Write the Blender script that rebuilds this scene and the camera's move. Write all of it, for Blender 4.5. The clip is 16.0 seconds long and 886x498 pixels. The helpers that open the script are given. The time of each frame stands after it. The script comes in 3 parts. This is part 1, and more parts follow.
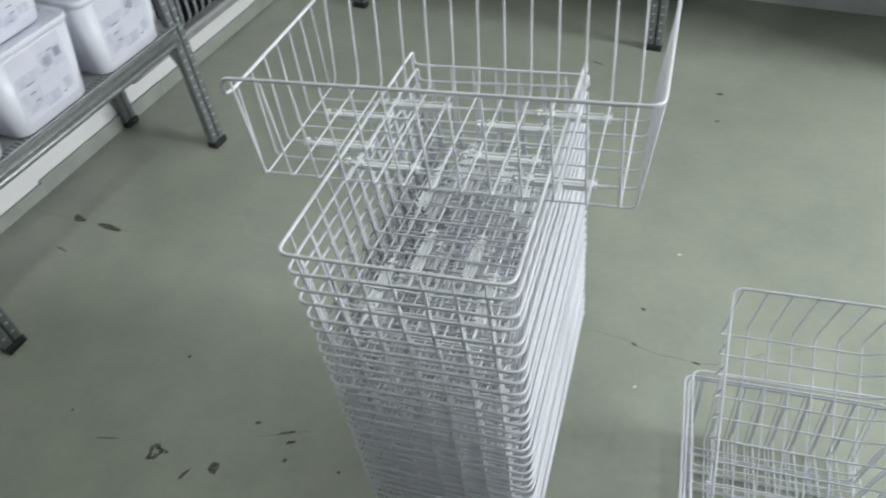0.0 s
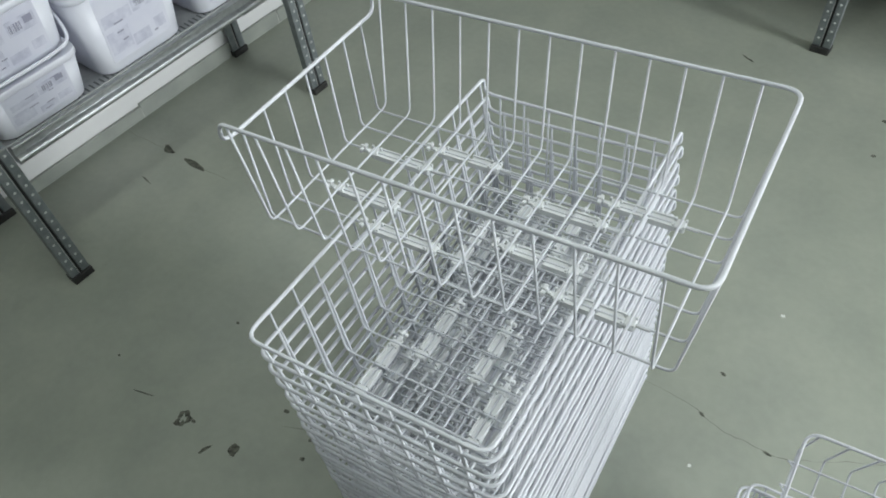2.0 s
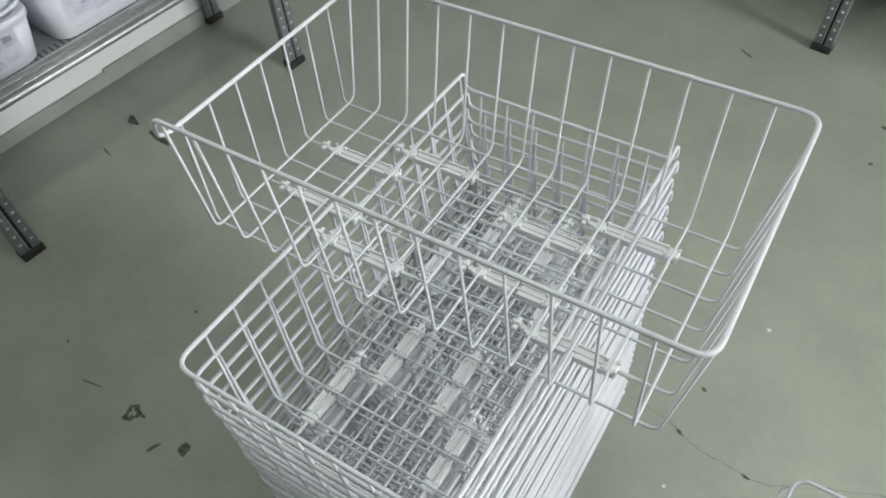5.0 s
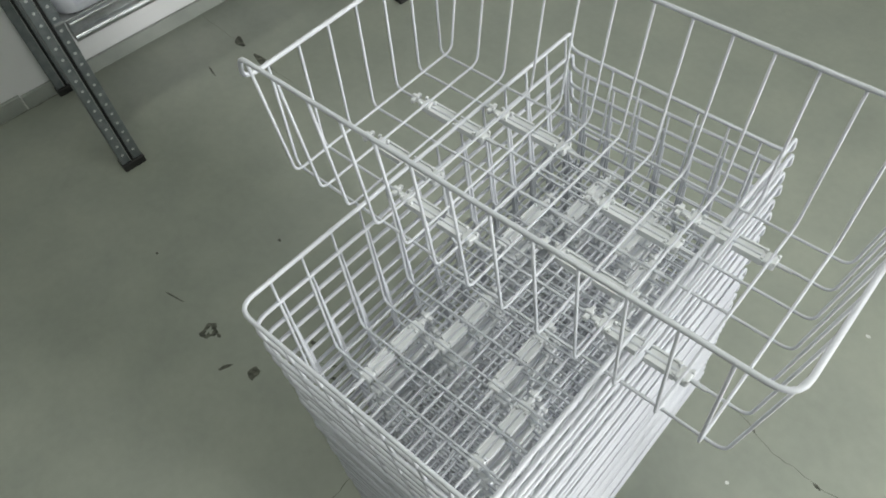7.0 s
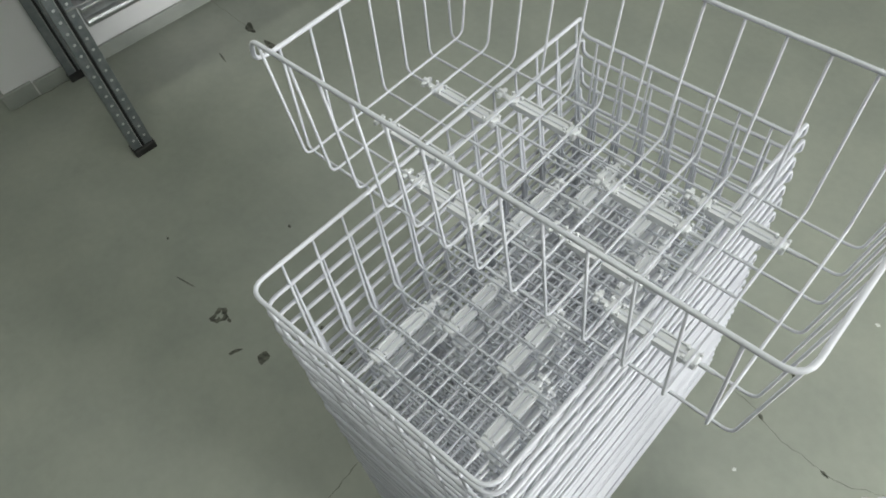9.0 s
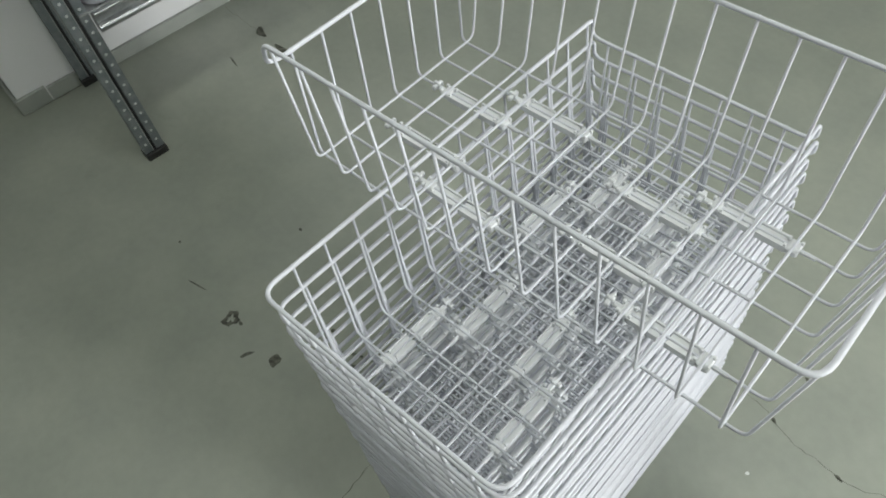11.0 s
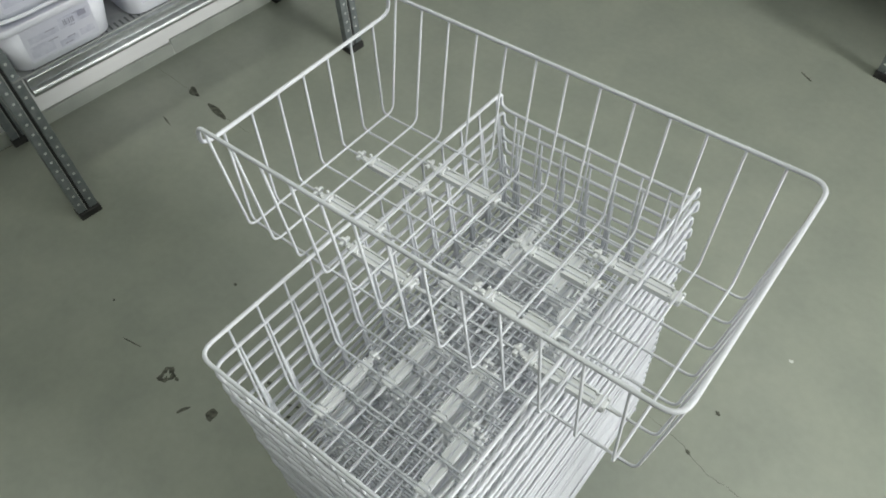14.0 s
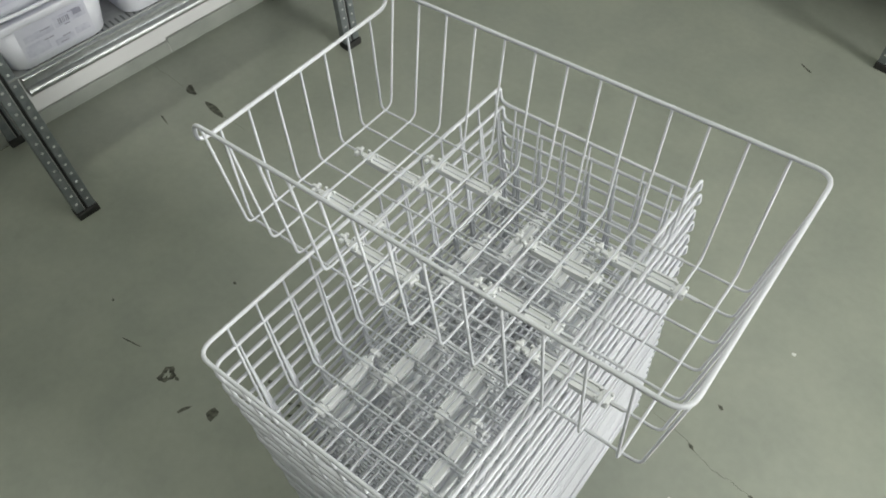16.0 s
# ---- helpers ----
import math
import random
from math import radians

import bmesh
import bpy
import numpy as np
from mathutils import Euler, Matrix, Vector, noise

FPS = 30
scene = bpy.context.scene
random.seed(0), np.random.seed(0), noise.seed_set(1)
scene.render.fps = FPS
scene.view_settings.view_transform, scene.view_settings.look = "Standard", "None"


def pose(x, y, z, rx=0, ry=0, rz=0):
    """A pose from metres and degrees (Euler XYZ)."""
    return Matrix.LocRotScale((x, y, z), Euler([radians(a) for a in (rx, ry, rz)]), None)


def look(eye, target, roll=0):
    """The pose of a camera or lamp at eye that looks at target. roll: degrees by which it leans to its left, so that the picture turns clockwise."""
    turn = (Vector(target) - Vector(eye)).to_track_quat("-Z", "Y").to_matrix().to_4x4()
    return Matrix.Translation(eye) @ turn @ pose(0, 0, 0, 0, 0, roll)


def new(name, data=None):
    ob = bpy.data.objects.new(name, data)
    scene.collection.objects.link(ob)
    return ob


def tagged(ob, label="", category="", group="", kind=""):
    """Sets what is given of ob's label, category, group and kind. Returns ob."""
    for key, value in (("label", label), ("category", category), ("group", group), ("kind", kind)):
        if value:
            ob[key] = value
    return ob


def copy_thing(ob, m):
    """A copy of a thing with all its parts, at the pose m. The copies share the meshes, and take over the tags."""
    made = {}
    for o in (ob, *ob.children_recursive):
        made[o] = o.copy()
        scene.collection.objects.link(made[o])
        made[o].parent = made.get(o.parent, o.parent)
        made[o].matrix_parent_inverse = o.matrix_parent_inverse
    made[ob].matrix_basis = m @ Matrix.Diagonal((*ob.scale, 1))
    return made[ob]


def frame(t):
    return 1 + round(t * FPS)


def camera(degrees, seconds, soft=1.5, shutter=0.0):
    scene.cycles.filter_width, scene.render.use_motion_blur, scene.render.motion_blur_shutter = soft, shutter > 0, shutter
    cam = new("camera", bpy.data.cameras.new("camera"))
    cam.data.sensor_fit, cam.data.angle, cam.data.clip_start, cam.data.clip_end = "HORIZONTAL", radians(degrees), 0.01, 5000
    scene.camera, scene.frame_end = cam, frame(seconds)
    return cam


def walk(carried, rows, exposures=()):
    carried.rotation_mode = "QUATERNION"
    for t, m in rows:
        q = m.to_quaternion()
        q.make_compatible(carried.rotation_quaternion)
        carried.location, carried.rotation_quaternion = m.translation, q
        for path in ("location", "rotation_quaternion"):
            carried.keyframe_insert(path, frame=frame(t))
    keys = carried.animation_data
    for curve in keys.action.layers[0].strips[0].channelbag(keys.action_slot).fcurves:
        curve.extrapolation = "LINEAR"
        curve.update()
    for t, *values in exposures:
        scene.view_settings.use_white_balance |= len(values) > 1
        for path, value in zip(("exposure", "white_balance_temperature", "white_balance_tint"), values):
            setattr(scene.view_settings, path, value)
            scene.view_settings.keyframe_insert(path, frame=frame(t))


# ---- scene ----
cam = camera(59.9, 16.0, soft=1.75, shutter=0.4)
PATH = [
    (0, (0.293, -0.854, 1.49), (-0.209, 0.485, 0.092), -5.5),
    (0.2, (0.283, -0.857, 1.501), (-0.149, 0.512, 0.109), -4.8),
    (0.5, (0.269, -0.829, 1.516), (-0.141, 0.501, 0.0936), -5.16),
    (0.8, (0.277, -0.721, 1.533), (-0.174, 0.587, 0.088), -5.5),
    (1, (0.294, -0.665, 1.533), (-0.235, 0.619, 0.093), -4.2),
    (1.2, (0.316, -0.611, 1.527), (-0.274, 0.621, 0.067), -2.1),
    (1.5, (0.328, -0.579, 1.52), (-0.342, 0.545, 0.008), -3.1),
    (2, (0.322, -0.541, 1.521), (-0.429, 0.507, -0.008), -6.3),
    (2.5, (0.315, -0.526, 1.513), (-0.438, 0.496, -0.033), -6.8),
    (3, (0.309, -0.533, 1.512), (-0.424, 0.484, -0.046), -5.8),
    (3.5, (0.305, -0.538, 1.508), (-0.407, 0.497, -0.048), -4.4),
    (3.7, (0.296, -0.53, 1.5), (-0.378, 0.524, -0.06), -3.3),
    (5.8, (0.275, -0.413, 1.474), (-0.435, 0.523, -0.144), -1.0),
    (6, (0.271, -0.412, 1.474), (-0.483, 0.478, -0.15), -2.5),
    (6.5, (0.262, -0.405, 1.468), (-0.53, 0.419, -0.173), -4.2),
    (7, (0.266, -0.397, 1.464), (-0.534, 0.384, -0.194), -5.0),
    (7.5, (0.268, -0.399, 1.463), (-0.534, 0.367, -0.202), -5.6),
    (8, (0.274, -0.393, 1.463), (-0.525, 0.369, -0.204), -5.6),
    (8.5, (0.276, -0.398, 1.464), (-0.526, 0.36, -0.204), -5.7),
    (9, (0.27, -0.403, 1.464), (-0.532, 0.345, -0.209), -5.8),
    (11.5, (0.269, -0.404, 1.464), (-0.559, 0.329, -0.203), -7.1),
    (12, (0.269, -0.404, 1.465), (-0.556, 0.328, -0.204), -6.9),
    (12.5, (0.276, -0.4, 1.49), (-0.537, 0.361, -0.171), -7.0),
    (13, (0.299, -0.405, 1.54), (-0.457, 0.465, -0.095), -2.4),
    (13.5, (0.305, -0.406, 1.539), (-0.445, 0.5, -0.078), -1.4),
    (14, (0.306, -0.412, 1.539), (-0.456, 0.498, -0.071), -1.6),
    (14.5, (0.305, -0.414, 1.539), (-0.456, 0.496, -0.072), -1.5),
    (15, (0.301, -0.409, 1.534), (-0.46, 0.497, -0.078), -1.8),
    (15.5, (0.302, -0.41, 1.535), (-0.461, 0.499, -0.075), -2.4),
    (16, (0.303, -0.409, 1.531), (-0.455, 0.496, -0.084), -2.2),
]
walk(cam, [(t, look(eye, target, roll)) for t, eye, target, roll in PATH],
     exposures=[(0.0, 0.05, 6620, 8.0), (1.2, -0.09, 6540, 5.6), (2.0, -0.04, 6560, 5.8), (3.5, -0.03, 6580, 6.6), (6.0, -0.05, 6880, 7.0), (9.0, -0.05, 6880, 8.4), (12.5, -0.03, 6790, 6.8), (14.0, -0.04, 6960, 6.4), (16.0, -0.05, 7120, 7.0)])


# ---- world and light ----
ROOM_TURN = -6.5                      # the walls are turned against the stack of baskets
U0, U1, V0, V1, CEIL = -1.60, 4.00, -5.00, 2.21, 2.60


def R(u, v, z, rz=0.0):
    """A pose in the axes of the room's walls."""
    return pose(0, 0, 0, 0, 0, ROOM_TURN) @ pose(u, v, z, 0, 0, rz)


WIN = (0.60, 1.65, 0.80, 2.20)       # the window in the east wall: v from, v to, z from, z to

world = bpy.data.worlds.new("world")
scene.world = world
world.use_nodes = True
sky = world.node_tree.nodes.new("ShaderNodeTexSky")
sky.sky_type, sky.sun_disc = "NISHITA", False
sky.sun_elevation, sky.sun_rotation = radians(40), radians(250)
world.node_tree.links.new(sky.outputs[0], world.node_tree.nodes["Background"].inputs[0])
world.node_tree.nodes["Background"].inputs[1].default_value = 0.08


def area_lamp(name, m, energy, colour, size_x, size_y):
    data = bpy.data.lights.new(name, "AREA")
    data.shape, data.size, data.size_y = "RECTANGLE", size_x, size_y
    data.energy, data.color = energy, colour
    ob = new(name, data)
    ob.matrix_world = m
    return ob


# daylight through a window and tubes on the ceiling, all assumed out of view
area_lamp("window_daylight", R(U1 + 0.02, (WIN[0] + WIN[1]) / 2, (WIN[2] + WIN[3]) / 2) @ pose(0, 0, 0, 0, 90, 0), 158.0, (0.95, 0.97, 1.0), WIN[3] - WIN[2] - 0.1, WIN[1] - WIN[0] - 0.1)
# the second one is fill, added to brighten the floor on the left
LUMINAIRES = ((0.45, 1.15, 5.2), (-0.22, -0.30, 10.0))
for lu, lv, le in LUMINAIRES:
    area_lamp("ceiling_lamp", R(lu, lv, CEIL - 0.075), le, (0.96, 1.0, 0.95), 0.25, 1.2)


# ---- materials ----
def material(name, base, rough=0.5, metal=0.0):
    m = bpy.data.materials.new(name)
    m.use_nodes = True
    b = m.node_tree.nodes["Principled BSDF"]
    b.inputs["Base Color"].default_value = (*base, 1)
    b.inputs["Roughness"].default_value = rough
    b.inputs["Metallic"].default_value = metal
    return m, m.node_tree.nodes, m.node_tree.links, b


def noise_mix(nodes, links, scale, a, b, lo=0.35, hi=0.65, detail=5.0, coords="Object"):
    """Two colours mixed by a noise of that scale."""
    tc = nodes.new("ShaderNodeTexCoord")
    n = nodes.new("ShaderNodeTexNoise")
    n.inputs["Scale"].default_value, n.inputs["Detail"].default_value = scale, detail
    ramp = nodes.new("ShaderNodeValToRGB")
    ramp.color_ramp.elements[0].position, ramp.color_ramp.elements[1].position = lo, hi
    ramp.color_ramp.elements[0].color, ramp.color_ramp.elements[1].color = (*a, 1), (*b, 1)
    links.new(tc.outputs[coords], n.inputs["Vector"])
    links.new(n.outputs["Fac"], ramp.inputs["Fac"])
    return ramp, n, tc


def bumped(nodes, links, bsdf, height, strength, distance):
    bp = nodes.new("ShaderNodeBump")
    bp.inputs["Strength"].default_value, bp.inputs["Distance"].default_value = strength, distance
    links.new(height, bp.inputs["Height"])
    links.new(bp.outputs["Normal"], bsdf.inputs["Normal"])


def textured(name, a, b, scale, rough, metal=0.0, bump=0.0, dist=0.001, fine=None, coords="Object"):
    m, n, l, s = material(name, a, rough, metal)
    ramp, nz, tc = noise_mix(n, l, scale, a, b, coords=coords)
    l.new(ramp.outputs["Color"], s.inputs["Base Color"])
    if bump:
        f = n.new("ShaderNodeTexNoise")
        f.inputs["Scale"].default_value, f.inputs["Detail"].default_value = fine or scale * 12, 4
        l.new(tc.outputs[coords], f.inputs["Vector"])
        bumped(n, l, s, f.outputs["Fac"], bump, dist)
    return m


def floor_paint():
    """Worn grey-green floor paint: broad patches, fine dust, scuffs and a low sheen."""
    m, n, l, s = material("floor_paint", (0.30, 0.325, 0.29), 0.42)
    ramp, nz, tc = noise_mix(n, l, 1.7, (0.312, 0.342, 0.291), (0.368, 0.396, 0.341), 0.3, 0.7)
    fine, nf, _ = noise_mix(n, l, 45, (0.965, 0.965, 0.965), (1.035, 1.035, 1.035), 0.3, 0.7)
    blot, nb, _ = noise_mix(n, l, 7, (0.955, 0.95, 0.95), (1.045, 1.035, 1.02), 0.38, 0.62, 6)
    mul = n.new("ShaderNodeMix")
    mul.data_type, mul.blend_type = "RGBA", "MULTIPLY"
    mul.inputs["Factor"].default_value = 1.0
    l.new(ramp.outputs["Color"], mul.inputs[6])
    l.new(fine.outputs["Color"], mul.inputs[7])
    mul2 = n.new("ShaderNodeMix")
    mul2.data_type, mul2.blend_type = "RGBA", "MULTIPLY"
    mul2.inputs["Factor"].default_value = 1.0
    l.new(mul.outputs[2], mul2.inputs[6])
    l.new(blot.outputs["Color"], mul2.inputs[7])
    sc, ns, _ = noise_mix(n, l, 9, (0, 0, 0), (1, 1, 1), 0.66, 0.74, 8)
    dirt = n.new("ShaderNodeMix")
    dirt.data_type = "RGBA"
    fac = n.new("ShaderNodeMath")
    fac.operation = "MULTIPLY"
    fac.inputs[1].default_value = 0.16
    l.new(sc.outputs["Color"], fac.inputs[0])
    l.new(fac.outputs[0], dirt.inputs["Factor"])
    l.new(mul2.outputs[2], dirt.inputs[6])
    dirt.inputs[7].default_value = (0.17, 0.18, 0.15, 1)
    l.new(dirt.outputs[2], s.inputs["Base Color"])
    rr, nr, _ = noise_mix(n, l, 5, (0.34, 0.34, 0.34), (0.52, 0.52, 0.52))
    l.new(rr.outputs["Color"], s.inputs["Roughness"])
    bumped(n, l, s, nf.outputs["Fac"], 0.04, 0.001)
    return m


def galvanised():
    m, n, l, s = material("galvanised_steel", (0.58, 0.60, 0.61), 0.36, 0.55)
    ramp, nz, tc = noise_mix(n, l, 130, (0.56, 0.58, 0.59), (0.62, 0.64, 0.65), 0.35, 0.65, 3)
    l.new(ramp.outputs["Color"], s.inputs["Base Color"])
    rr, nr, _ = noise_mix(n, l, 160, (0.33, 0.33, 0.33), (0.40, 0.40, 0.40))
    l.new(rr.outputs["Color"], s.inputs["Roughness"])
    return m


M_FLOOR = floor_paint()
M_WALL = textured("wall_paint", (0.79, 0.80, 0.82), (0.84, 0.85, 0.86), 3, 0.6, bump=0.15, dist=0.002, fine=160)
# grey only so that the walls out of view bounce less light
M_WALL_LOW_BOUNCE = textured("low_bounce_wall", (0.30, 0.31, 0.31), (0.36, 0.37, 0.37), 3, 0.7, bump=0.15, dist=0.002, fine=160)
# ceiling is out of view too, toned down for less bounce
M_CEIL = textured("ceiling_paint", (0.42, 0.43, 0.42), (0.50, 0.51, 0.50), 2, 0.7)
M_TILE = textured("skirting_tile", (0.30, 0.325, 0.30), (0.37, 0.395, 0.365), 9, 0.45, bump=0.1, dist=0.001)
M_GROUT = textured("grout", (0.55, 0.56, 0.54), (0.68, 0.69, 0.67), 40, 0.8)
M_WIRE = textured("white_coated_wire", (0.63, 0.65, 0.71), (0.69, 0.71, 0.765), 25, 0.35, bump=0.08, dist=0.0005, fine=300)
M_STEEL = galvanised()
M_BEAM = textured("rolled_galvanised_steel", (0.36, 0.375, 0.39), (0.45, 0.465, 0.48), 60, 0.30, 0.92)
M_BOARD = textured("grey_shelf_sheet", (0.36, 0.375, 0.385), (0.45, 0.46, 0.47), 30, 0.45, 0.5)
M_PRINT = textured("faded_print", (0.49, 0.50, 0.62), (0.63, 0.64, 0.75), 45, 0.5)
M_POST = textured("dull_post_steel", (0.20, 0.225, 0.24), (0.28, 0.305, 0.32), 40, 0.42, 0.6)
M_DARKSTEEL, *_ = material("dark_groove", (0.02, 0.02, 0.022), 0.5, 0.2)
M_BLACK = textured("black_plastic", (0.012, 0.012, 0.013), (0.03, 0.03, 0.03), 30, 0.5)
M_PAIL = textured("white_pail_plastic", (0.68, 0.695, 0.79), (0.74, 0.755, 0.84), 6, 0.36, bump=0.05, dist=0.001)
M_LABEL = textured("pale_lilac_label", (0.62, 0.63, 0.745), (0.68, 0.69, 0.79), 14, 0.5)
M_INK, *_ = material("label_ink", (0.30, 0.30, 0.40), 0.6)
M_CHIP = textured("bare_concrete", (0.05, 0.055, 0.042), (0.16, 0.165, 0.135), 90, 0.9, bump=0.4, dist=0.002, fine=300)
M_CRACK, *_ = material("crack_dirt", (0.17, 0.18, 0.15), 0.9)
M_SLOT, *_ = material("slot_shadow", (0.13, 0.14, 0.145), 0.7, 0.3)
M_SPECK, *_ = material("white_speck", (0.75, 0.78, 0.75), 0.7)
M_DARKBOX = textured("dark_crate_plastic", (0.008, 0.008, 0.011), (0.016, 0.016, 0.02), 10, 0.95)
M_DARKBOX.node_tree.nodes["Principled BSDF"].inputs["Specular IOR Level"].default_value = 0.1
M_TUBE, _n, _l, _s = material("lamp_diffuser", (0.9, 0.9, 0.9), 0.5)
_s.inputs["Emission Color"].default_value, _s.inputs["Emission Strength"].default_value = (0.9, 1.0, 0.96, 1), 4.0


def clear_plastic():
    m, n, l, s = material("milky_clear_plastic", (0.88, 0.90, 0.93), 0.22)
    s.inputs["Transmission Weight"].default_value = 0.15
    s.inputs["IOR"].default_value = 1.3
    return m


M_CLEAR = clear_plastic()
M_GLASS, _n, _l, _s = material("window_glass", (0.95, 0.98, 0.97), 0.02)
_s.inputs["Transmission Weight"].default_value = 1.0


# ---- mesh helpers ----
def mesh_of(bm, name, mat, smooth=False):
    me = bpy.data.meshes.new(name)
    bmesh.ops.recalc_face_normals(bm, faces=bm.faces)
    bm.to_mesh(me)
    bm.free()
    me.materials.append(mat)
    if smooth:
        for p in me.polygons:
            p.use_smooth = True
    return me


def part(name, bm, mat, parent, label="", smooth=False, m=None):
    """Links a bmesh (or a mesh) as one object under a thing or a part."""
    me = bm if isinstance(bm, bpy.types.Mesh) else mesh_of(bm, name, mat, smooth)
    ob = new(name, me)
    ob.parent = parent
    if m is not None:
        ob.matrix_basis = m
    if label:
        ob["label"] = label
    return ob


def thing(name, label, category, group="", kind="", m=None):
    ob = new(name)
    ob.empty_display_size = 0.05
    if m is not None:
        ob.matrix_basis = m
    return tagged(ob, label, category, group, kind)


def box(bm, x0, x1, y0, y1, z0, z1, bevel=0.0, segments=2):
    vs = [bm.verts.new((x, y, z)) for x in (x0, x1) for y in (y0, y1) for z in (z0, z1)]
    fs = [(0, 1, 3, 2), (4, 6, 7, 5), (0, 4, 5, 1), (2, 3, 7, 6), (0, 2, 6, 4), (1, 5, 7, 3)]
    faces = [bm.faces.new([vs[i] for i in f]) for f in fs]
    if bevel:
        es = list({e for f in faces for e in f.edges})
        bmesh.ops.bevel(bm, geom=es, offset=bevel, segments=segments, affect="EDGES", profile=0.5)
    return bm


def boxed(*a, **k):
    return box(bmesh.new(), *a, **k)


def tube(bm, points, radius, sides=8, closed=False):
    """A round bar along the points."""
    pts = [Vector(p) for p in points]
    n = len(pts)
    rings, ref = [], None
    for i, p in enumerate(pts):
        if closed:
            d = pts[(i + 1) % n] - pts[i - 1]
        else:
            d = pts[min(i + 1, n - 1)] - pts[max(i - 1, 0)]
        d.normalize()
        if ref is None:
            ref = Vector((0, 0, 1)) if abs(d.z) < 0.9 else Vector((1, 0, 0))
        a = (ref - d * ref.dot(d)).normalized()
        b = d.cross(a)
        ref = a
        rings.append([bm.verts.new(p + radius * (math.cos(2 * math.pi * k / sides) * a + math.sin(2 * math.pi * k / sides) * b)) for k in range(sides)])
    m = n if closed else n - 1
    for i in range(m):
        r, q = rings[i], rings[(i + 1) % n]
        shift = 0
        if closed and i == n - 1:
            shift = min(range(sides), key=lambda s: sum((r[k].co - q[(k + s) % sides].co).length for k in range(sides)))
        for k in range(sides):
            bm.faces.new((r[k], r[(k + 1) % sides], q[(k + 1 + shift) % sides], q[(k + shift) % sides]))
    if not closed:
        bm.faces.new(rings[0])
        bm.faces.new(list(reversed(rings[-1])))
    return bm


def rounded(points, radius, steps=4, closed=False):
    """The polyline with its corners rounded."""
    pts, out = [Vector(p) for p in points], []
    n = len(pts)
    for i, p in enumerate(pts):
        if not closed and i in (0, n - 1):
            out.append(p)
            continue
        a, b = pts[i - 1] - p, pts[(i + 1) % n] - p
        r = min(radius, 0.48 * a.length, 0.48 * b.length)
        s, e = p + a.normalized() * r, p + b.normalized() * r
        for k in range(steps + 1):
            f = k / steps
            out.append((1 - f) ** 2 * s + 2 * f * (1 - f) * p + f * f * e)
    return out


# ---- floor, walls, ceiling ----
def slab(name, u0, u1, v0, v1, z0, z1, mat, label, kind="structure"):
    ob = new(name, mesh_of(boxed(u0, u1, v0, v1, z0, z1), name, mat))
    ob.matrix_basis = R(0, 0, 0)
    return tagged(ob, label, name.split("_")[0], kind=kind)


V_CORNER, U_BACK = -0.343, -2.35    # the wall ends in an outer corner; the room is deeper before it
floor = slab("floor", U_BACK, U1, V0, V1, -0.12, 0.0, M_FLOOR, "worn grey-green painted concrete floor with chips and cracks")
slab("wall_west", U0 - 0.75, U0, V_CORNER, V1 + 0.15, -0.12, CEIL + 0.1, M_WALL, "white painted plaster wall behind the shelf")
slab("wall_north", U0, U1, V1, V1 + 0.15, -0.12, CEIL + 0.1, M_WALL, "plain white painted wall behind the far shelf")
# added block that keeps window light off the floor under the far shelf
slab("wall_pier", 1.275, 1.45, 1.69, V1, -0.12, CEIL + 0.1, M_WALL, "white block added at the end of the far shelf to shade it")
# recess, east and south walls: unseen, their grey deepens the room's shade
slab("wall_recess", U_BACK - 0.15, U_BACK, V0 - 0.15, V_CORNER + 0.05, -0.12, CEIL + 0.1, M_WALL_LOW_BOUNCE, "unseen recess wall, grey to cut bounced light")
bm = bmesh.new()
for v0, v1, z0, z1 in ((V0 - 0.15, WIN[0], -0.12, CEIL + 0.1), (WIN[1], V1 + 0.15, -0.12, CEIL + 0.1), (WIN[0], WIN[1], -0.12, WIN[2]), (WIN[0], WIN[1], WIN[3], CEIL + 0.1)):
    box(bm, U1, U1 + 0.15, v0, v1, z0, z1)
bmesh.ops.remove_doubles(bm, verts=bm.verts, dist=0.0001)
wall = tagged(new("wall_east", mesh_of(bm, "wall_east", M_WALL_LOW_BOUNCE)), "unseen wall with a window, grey to cut bounced light", "wall", kind="structure")
wall.matrix_basis = R(0, 0, 0)
window = thing("window_1", "white framed window with clear panes", "window", kind="structure", m=R(U1, 0, 0))
for v0, v1, z0, z1 in ((WIN[0], WIN[0] + 0.05, WIN[2], WIN[3]), (WIN[1] - 0.05, WIN[1], WIN[2], WIN[3]), (WIN[0] + 0.05, WIN[1] - 0.05, WIN[2], WIN[2] + 0.05), (WIN[0] + 0.05, WIN[1] - 0.05, WIN[3] - 0.05, WIN[3]), (1.10, 1.15, WIN[2] + 0.05, WIN[3] - 0.05)):
    part("window_frame", boxed(0.06, 0.11, v0, v1, z0, z1, bevel=0.004), M_PAIL, window)
for v0, v1 in ((WIN[0] + 0.05, 1.10), (1.15, WIN[1] - 0.05)):
    ob = part("pane", boxed(0.082, 0.088, v0, v1, WIN[2] + 0.05, WIN[3] - 0.05), M_GLASS, window)
    ob.visible_shadow = False
part("window_sill", boxed(-0.05, 0.06, WIN[0] - 0.03, WIN[1] + 0.03, WIN[2] - 0.03, WIN[2] - 0.002, bevel=0.004), M_PAIL, window)
slab("wall_south", U_BACK, U1, V0 - 0.15, V0, -0.12, CEIL + 0.1, M_WALL_LOW_BOUNCE, "unseen wall, grey to cut bounced light")
